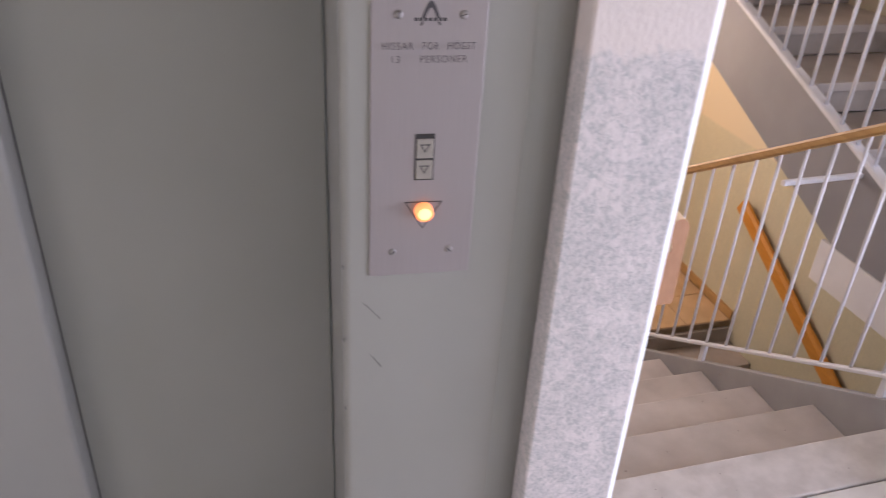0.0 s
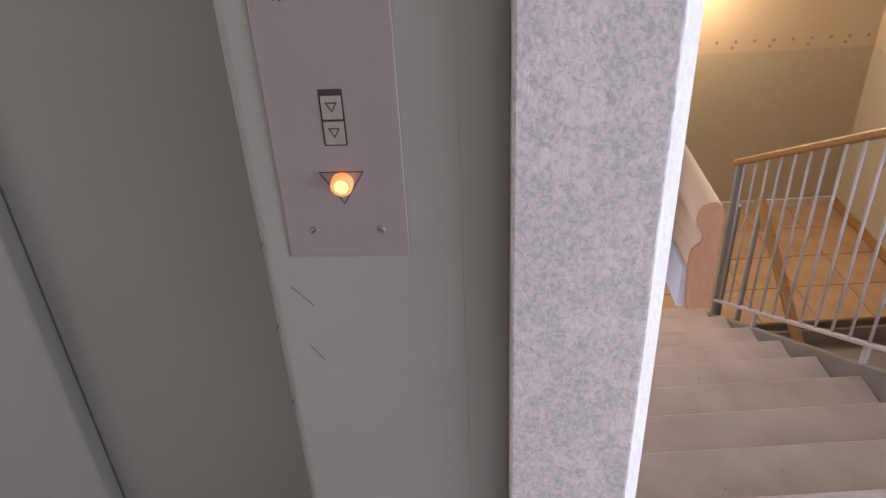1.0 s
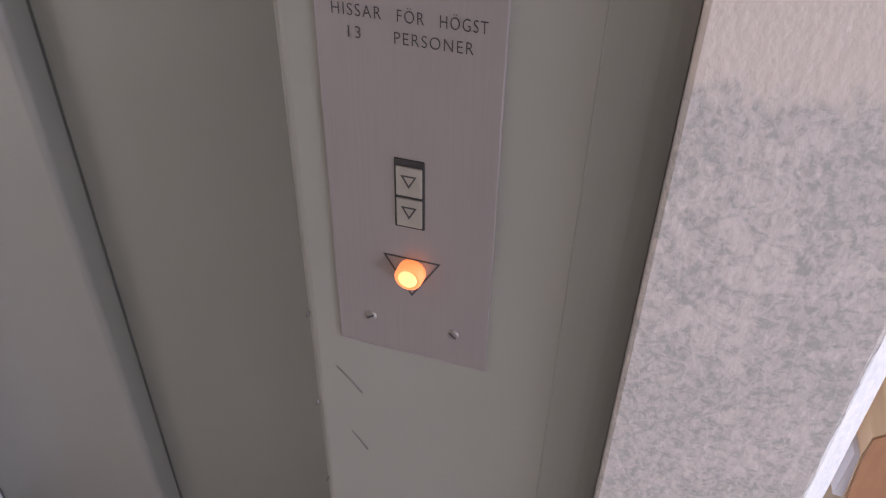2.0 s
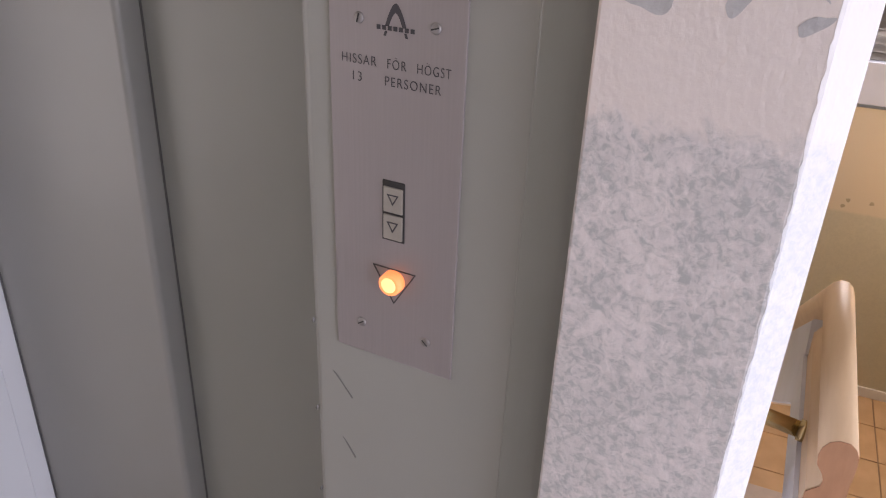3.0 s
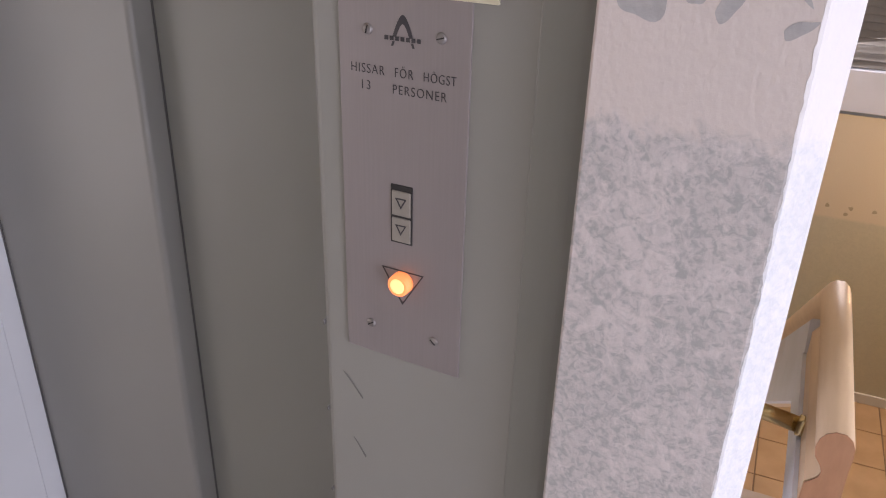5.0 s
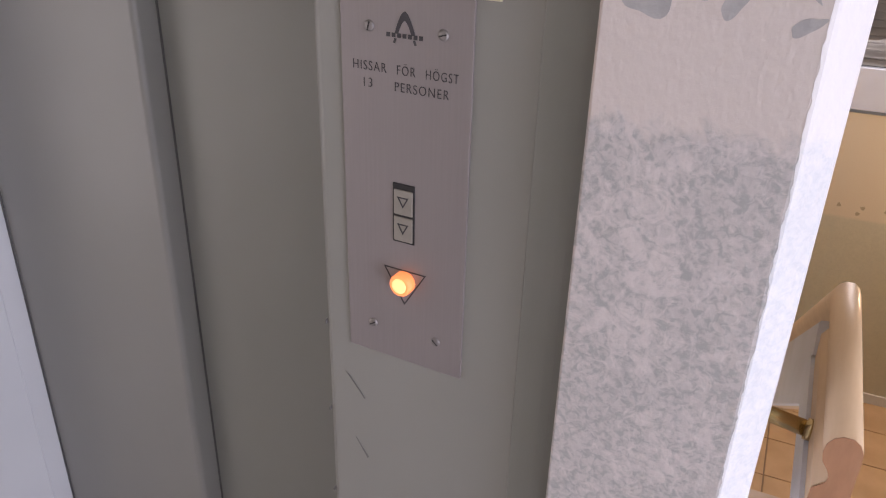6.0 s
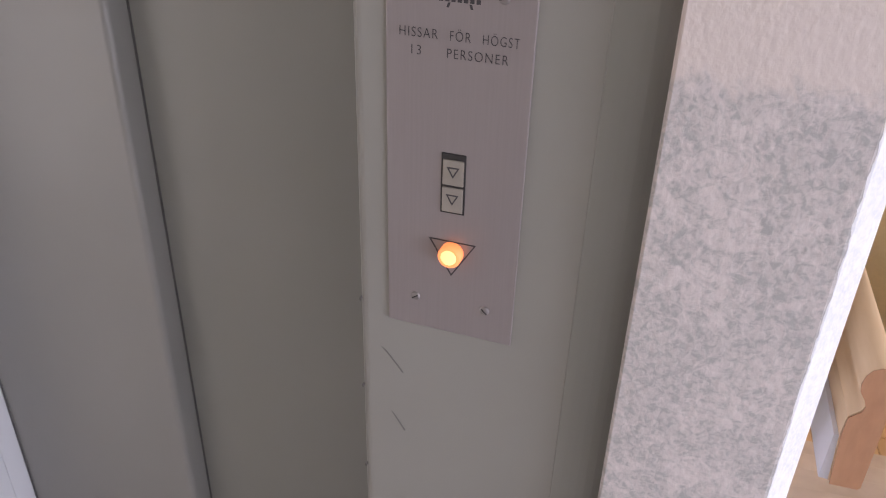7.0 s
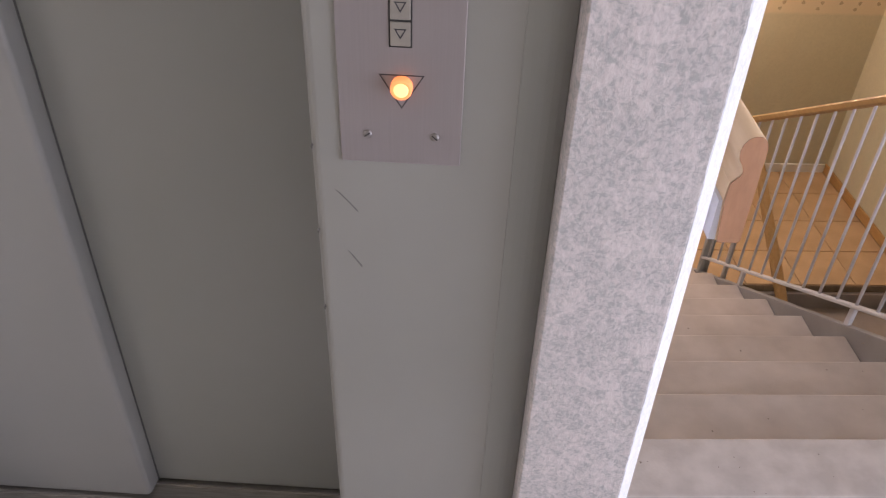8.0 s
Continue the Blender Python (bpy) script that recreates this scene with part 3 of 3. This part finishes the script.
def nose(y):
    return -(RISE / GOING) * (y - EDGE)


def stringer_z(y):
    return 0.362 - 0.607 * y


piece("stringer", slab([(-0.38, 0.24), (0.20, 0.24), (2.93, stringer_z(2.93)), (2.93, LOW - 0.16), (2.6, nose(2.6) - 0.30), (-0.38, -0.20)], "x", 1.788, 1.824, 0.004), STRINGER_GREY, stairs, "grey painted stringer")

stairs_up = thing("staircase_up", (2.9, 2.2, 0.0), "grey stone stairs leading up over the landing", "staircase")
UP0, UPG, UPR = 0.72, 0.40, 0.157
for i in range(1, 9):
    y, z = UP0 + (i - 1) * UPG, i * UPR
    step = piece("step", solid(2.451, y - 0.02, z - 0.045, SIDE - 0.001, y + UPG, z, 0.006), TERRAZZO, stairs_up)
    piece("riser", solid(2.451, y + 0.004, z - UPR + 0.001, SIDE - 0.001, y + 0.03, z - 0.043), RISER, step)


def up_z(y):
    return 0.270 + 0.384 * (y - 1.07)


def under_z(y):
    return 0.117 + 0.417 * (y - 1.76)


piece("stringer", slab([(0.52, up_z(0.52)), (3.90, up_z(3.90)), (3.90, under_z(3.90)), (1.54, under_z(1.54)), (1.48, 0.003), (0.52, 0.003)], "x", 2.415, 2.4505, 0.003), STRINGER_PALE, stairs_up, "pale grey painted stringer")
piece("soffit", slab([(1.58, under_z(1.58) + 0.012), (3.90, under_z(3.90) + 0.012), (3.90, under_z(3.90) + 0.10), (1.58, under_z(1.58) + 0.06)], "x", 2.4515, SIDE - 0.001), CEILING_PAINT, stairs_up, "plain plastered underside")

stairs_low = thing("staircase_lower", (2.7, 2.0, -2.9), "grey stone stairs leading further down", "staircase")
for i in range(1, 9):
    y, z = FOOT - (i - 1) * GOING, LOW - i * RISE
    step = piece("step", solid(2.02, y - GOING, z - 0.05, SIDE - 0.001, y + 0.012, z, 0.006), TERRAZZO, stairs_low)
    piece("riser", solid(2.02, y - 0.03, z + 0.001, SIDE - 0.001, y - 0.004, z + RISE - 0.052), TERRAZZO, step)
piece("stringer", slab([(FOOT, LOW + 0.05), (FOOT, LOW - 0.25), (0.6, LOW - 0.25 - 2.2 * 0.548), (0.6, LOW + 0.05 - 2.2 * 0.548)], "x", 1.985, 2.018), STRINGER_GREY, stairs_low)
piece("landing_front", solid(1.826, FOOT - 0.02, LOW - 0.19, 1.98, FOOT - 0.001, LOW - 0.001), LOW_TILE, stairs_low)


# ---- balustrades ----
def flat_rail(start, end, mat, w=0.046, h=0.036):
    return sweep(bmesh.new(), [(-w / 2, -h * 0.3), (-w / 2 + 0.006, -h / 2), (w / 2 - 0.006, -h / 2), (w / 2, -h * 0.3), (w / 2, h * 0.2), (w / 2 - 0.008, h * 0.45), (0, h / 2), (-w / 2 + 0.008, h * 0.45), (-w / 2, h * 0.2)], start, end)


def rail_z(y):
    return 1.390 - 0.611 * y


def foot_z(y):
    return 0.447 - 0.600 * y


BX0 = 1.805
bal = thing("balustrade", (BX0, 1.2, -0.5), "white steel balustrade with an oak handrail along the stairs", "balustrade")
piece("handrail", flat_rail((BX0, -0.38, rail_z(-0.38)), (BX0, 2.84, rail_z(2.84)), OAK_RAIL), OAK_RAIL, bal, "slim oak handrail")
piece("bottom_bar", bar((BX0, -0.38, foot_z(-0.38)), (BX0, 2.80, foot_z(2.80)), 0.034, 0.014), RAIL_WHITE, bal)
y = -0.31
while y < 2.78:
    piece("baluster", rod((BX0, y, foot_z(y) - 0.004), (BX0, y, rail_z(y) - 0.01), 0.0066, 8), RAIL_WHITE, bal)
    y += 0.122
for y in (-0.34, 0.52, 1.40, 2.30):
    piece("bracket", bar((BX0, y, min(stringer_z(y), 0.24) - 0.01), (BX0, y, foot_z(y)), 0.02, 0.03), RAIL_WHITE, bal)
piece("post", bar((BX0, 2.80, stringer_z(2.80) - 0.01), (BX0, 2.80, rail_z(2.80) - 0.012), 0.034, 0.034), POST_GREY, bal, "grey painted steel post")
piece("post", bar((1.89, 2.925, LOW - 0.002), (1.89, 2.925, -0.665), 0.034, 0.034), POST_GREY, bal, "grey painted steel post")
for z in (-0.82, -1.30):
    piece("cross_bar", bar((BX0, 2.80, z), (1.89, 2.925, z), 0.024, 0.024), POST_GREY, bal)

bal_up = thing("balustrade", (2.5, 2.0, 0.5), "white steel balustrade on the rising stairs", "balustrade")
piece("bottom_bar", bar((2.43, 0.52, up_z(0.52) + 0.012), (2.43, 3.88, up_z(3.88) + 0.012), 0.055, 0.026), RAIL_WHITE, bal_up)
y = 0.57
while y < 3.86:
    piece("baluster", rod((2.43, y, up_z(y) + 0.01), (2.43, y, up_z(y) + 0.86), 0.0085, 8), RAIL_WHITE, bal_up)
    y += 0.122
piece("handrail", flat_rail((2.43, 0.52, up_z(0.52) + 0.87), (2.43, 3.88, up_z(3.88) + 0.87), OAK_RAIL), OAK_RAIL, bal_up, "slim oak handrail")
piece("tie_bar", bar((2.00, 1.44, 0.378), (2.414, 1.46, 0.372), 0.024, 0.024), RAIL_WHITE, bal_up, "short white bar")

bal_low = thing("balustrade", (2.0, 2.0, -1.6), "oak handrail on grey posts beside the lower stairs", "balustrade")
piece("handrail", flat_rail((2.00, 2.90, -0.615), (2.00, 0.9, -0.615 - 2.0 * 0.61), OAK_RAIL, 0.055, 0.045), OAK_RAIL, bal_low, "oak handrail")
for y in (2.88, 1.9, 1.0):
    piece("post", bar((2.00, y, LOW + 0.04 - (FOOT - min(y, FOOT)) * 0.548), (2.00, y, -0.615 - (2.90 - y) * 0.61), 0.028, 0.028), RAIL_WHITE, bal_low)

# ---- wooden wall handrail beside the pier ----
axes["now"] = Matrix()
grab = thing("wall_handrail", (0.57, 0.3, 0.9), "moulded beech wall handrail with rounded top on a brass bracket", "handrail")
PROFILE = [(-0.015, -0.186), (0.018, -0.186), (0.021, -0.182), (0.0205, -0.10), (0.0200, -0.075), (0.0195, -0.052), (0.0200, -0.030), (0.0190, -0.016), (0.0145, -0.006), (0.007, 0.0), (-0.004, 0.0), (-0.0125, -0.005), (-0.018, -0.014),
           (-0.0198, -0.026), (-0.0175, -0.038), (-0.0105, -0.048), (-0.0070, -0.057), (-0.0085, -0.066), (-0.0155, -0.073), (-0.0205, -0.078), (-0.0215, -0.107)]
A0, A1, A2 = (0.576, 0.095, 1.068), (0.553, 0.460, 1.079), (0.492, 1.10, 0.63)


def mitred(outline, points):
    """The outline carried along a bent line that stays in one upright plane, with a clean mitre at each bend."""
    bm = bmesh.new()
    pts = [Vector(p) for p in points]
    ways = [(b - a).normalized() for a, b in zip(pts, pts[1:])]
    rings = []
    for i, p in enumerate(pts):
        a, b = ways[max(i - 1, 0)], ways[min(i, len(ways) - 1)]
        mid = (a + b).normalized()
        side = mid.cross(Vector((0, 0, 1))).normalized()
        up = side.cross(mid) / max(mid.dot(a), 0.5)
        rings.append([bm.verts.new(p + side * u + up * w) for u, w in outline])
    k = len(outline)
    for a, b in zip(rings, rings[1:]):
        for i in range(k):
            bm.faces.new((a[i], a[(i + 1) % k], b[(i + 1) % k], b[i])).smooth = 1 < i < k - 2
    bm.faces.new(rings[0][::-1]), bm.faces.new(rings[-1])
    bmesh.ops.recalc_face_normals(bm, faces=bm.faces[:])
    return bm


rail = piece("handrail", mitred(PROFILE, (A0, A1, A2)), BEECH, grab)
piece("end_grain", sweep(bmesh.new(), [(u * 0.985, w * 0.995 - 0.0004) for u, w in PROFILE], (0.5761, 0.0935, 1.068), (0.576, 0.0952, 1.068)), BEECH_END, rail, "reddish sawn end")
piece("bracket", rod((SHAFT + 0.002, 0.250, 0.972), (0.553, 0.226, 0.972), 0.0110, 16), BRASS, grab, "brass bracket tube")
piece("bracket_ring", rod((0.540, 0.228, 0.972), (0.553, 0.226, 0.972), 0.0145, 16), BRASS, grab)
piece("side_board", mitred([(-0.0265, -0.186), (-0.0150, -0.187), (-0.0180, -0.112), (-0.0265, -0.112)], ((0.5755, 0.0975, 1.068), A1, A2)), RAIL_WHITE, grab, "white painted side below the moulding")
piece("side_board", mitred([(-0.0265, -0.113), (-0.0205, -0.113), (-0.0085, -0.059), (-0.0240, -0.060), (-0.0265, -0.063)], (tuple(a + 0.03 * (b - a) for a, b in zip(A1, A2)), A2)), RAIL_WHITE, grab, "white painted side of the falling rail")
axes["now"] = STAIR

# ---- handrails of the lower stairs ----
low_rail = thing("wall_handrail", (3.3, 2.4, -0.9), "wide orange wooden handrail on the far wall", "handrail")
ORANGE = [(-0.022, -0.05), (0.022, -0.05), (0.024, 0.03), (0.012, 0.05), (-0.012, 0.05), (-0.024, 0.03)]
piece("handrail", sweep(bmesh.new(), ORANGE, (3.20, 3.05, -0.645), (3.20, 0.9, -0.645 - 2.15 * 0.53)), ORANGE_RAIL, low_rail)
for y in (2.8, 2.0, 1.2):
    z = -0.645 - 0.53 * (3.05 - y)
    piece("bracket", rod((SIDE, y, z - 0.01), (3.20, y, z - 0.01), 0.01, 10), STEEL, low_rail)

# lamp on the lower landing wall
lamp = thing("wall_lamp", (1.92, 4.2, 0.33), "round opal wall lamp glowing warm by the lower landing", "wall lamp")
piece("base", rod((1.92, FAR - 0.001, 0.36), (1.92, FAR - 0.03, 0.36), 0.06, 20), STEEL, lamp)
piece("arm", rod((1.92, FAR - 0.02, 0.36), (1.92, FAR - 0.19, 0.36), 0.010, 10), STEEL, lamp)
bm = bmesh.new()
bmesh.ops.create_uvsphere(bm, u_segments=20, v_segments=12, radius=0.055, matrix=Matrix.Translation((1.92, FAR - 0.22, 0.38)))
piece("globe", bm, LAMP_GLOW, lamp, "glowing opal globe")

# ---- tiles ----
def tile_mesh(name, w, d, mat):
    me = bpy.data.meshes.new(name)
    b = solid(-w / 2, -d / 2, -0.012, w / 2, d / 2, 0.0, 0.0)
    top = [e for e in b.edges if all(v.co.z > -0.001 for v in e.verts)]
    bmesh.ops.bevel(b, geom=top, offset=0.0025, segments=1, affect="EDGES")
    b.to_mesh(me)
    b.free()
    me.materials.append(mat)
    return me


def lay(name, me, x, y, z, parent):
    ob = new(name, me)
    ob.parent = parent
    ob.matrix_basis = STAIR @ pose(x, y, z + random.uniform(-0.0006, 0.0006), random.uniform(-0.1, 0.1), random.uniform(-0.1, 0.1), 0)


T = 0.30
hall_tile = tile_mesh("tile", T - 0.005, T - 0.005, TILE)


def trimmed(x, y, cuts):
    """A tile sawn along upright planes (point, outward way), both given from its own middle."""
    bm = bmesh.new()
    bm.from_mesh(hall_tile)
    for co, no in cuts:
        out = bmesh.ops.bisect_plane(bm, geom=bm.verts[:] + bm.edges[:] + bm.faces[:], plane_co=co, plane_no=no, clear_outer=True)
        bmesh.ops.holes_fill(bm, edges=[e for e in out["geom_cut"] if isinstance(e, bmesh.types.BMEdge)])
    if not bm.faces:
        return None
    me = bpy.data.meshes.new("tile")
    bm.to_mesh(me)
    bm.free()
    me.materials.append(TILE)
    return me


BACK = STAIR.inverted()
WALL_LINES = [(BACK @ Vector(p), BACK.to_3x3() @ Vector(w)) for p, w in (((-2.198, 0, 0), (-1, 0, 0)), ((3.478, 0, 0), (1, 0, 0)), ((0, -2.598, 0), (0, -1, 0)))]
LIFT_LINE = (BACK @ Vector((0, 0.002, 0)), BACK.to_3x3() @ Vector((0, 1, 0)))
for i in range(-7, 15):
    for j in range(11):
        x, y = 1.60 - T * (i + 0.5), 0.243 - T * (j + 0.5)
        if x > 1.62 and y > -0.40:
            continue
        mid = Vector((x, y, 0))
        lines = WALL_LINES + ([LIFT_LINE] if (STAIR @ mid).x < 0.12 else []) + ([(Vector((0, -0.402, 0)), Vector((0, 1, 0)))] if x > 1.62 else [])
        reach = [(mid - p).dot(w) + 0.5 * T * (abs(w.x) + abs(w.y)) for p, w in lines]
        cuts = [(p - mid, w) for (p, w), r in zip(lines, reach) if r > 0]
        me = trimmed(x, y, cuts) if cuts else hall_tile
        if me:
            lay("tile", me, x, y, 0.0, floor)
for j in range(2):
    lay("tile", hall_tile, 1.60 + T * 0.5 - 0.08, 0.243 - T * (j + 0.5), -0.0015, floor)
L = 0.355
low_tile = tile_mesh("tile", L - 0.007, L - 0.007, LOW_TILE)
for i in range(8):
    for j in range(4):
        lay("tile", low_tile, SHAFT + 0.004 + L * (i + 0.5), FOOT + 0.004 + L * (j + 0.5), LOW, landing_low)
axes["now"] = Matrix()

# grit on the worn treads
grit = bmesh.new()
for k in range(26):
    i = random.choice((0, 0, 0, 1, 1, 2, 3))
    x, y = random.uniform(0.6, 1.75), EDGE - 0.17 + i * GOING + random.uniform(0.0, 0.15 if i == 0 else 0.28)
    r = random.uniform(0.0015, 0.004)
    bmesh.ops.create_icosphere(grit, subdivisions=1, radius=r * 0.8, matrix=Matrix.Translation((x, y, -i * RISE + 0.0005 + r * 0.3)) @ Matrix.Diagonal((1, 1.3, 0.5, 1)))
axes["now"] = STAIR
tagged(link("grit", grit, RISER), "small dark grit lying on the stone treads", "grit", kind="stuff")
axes["now"] = Matrix()
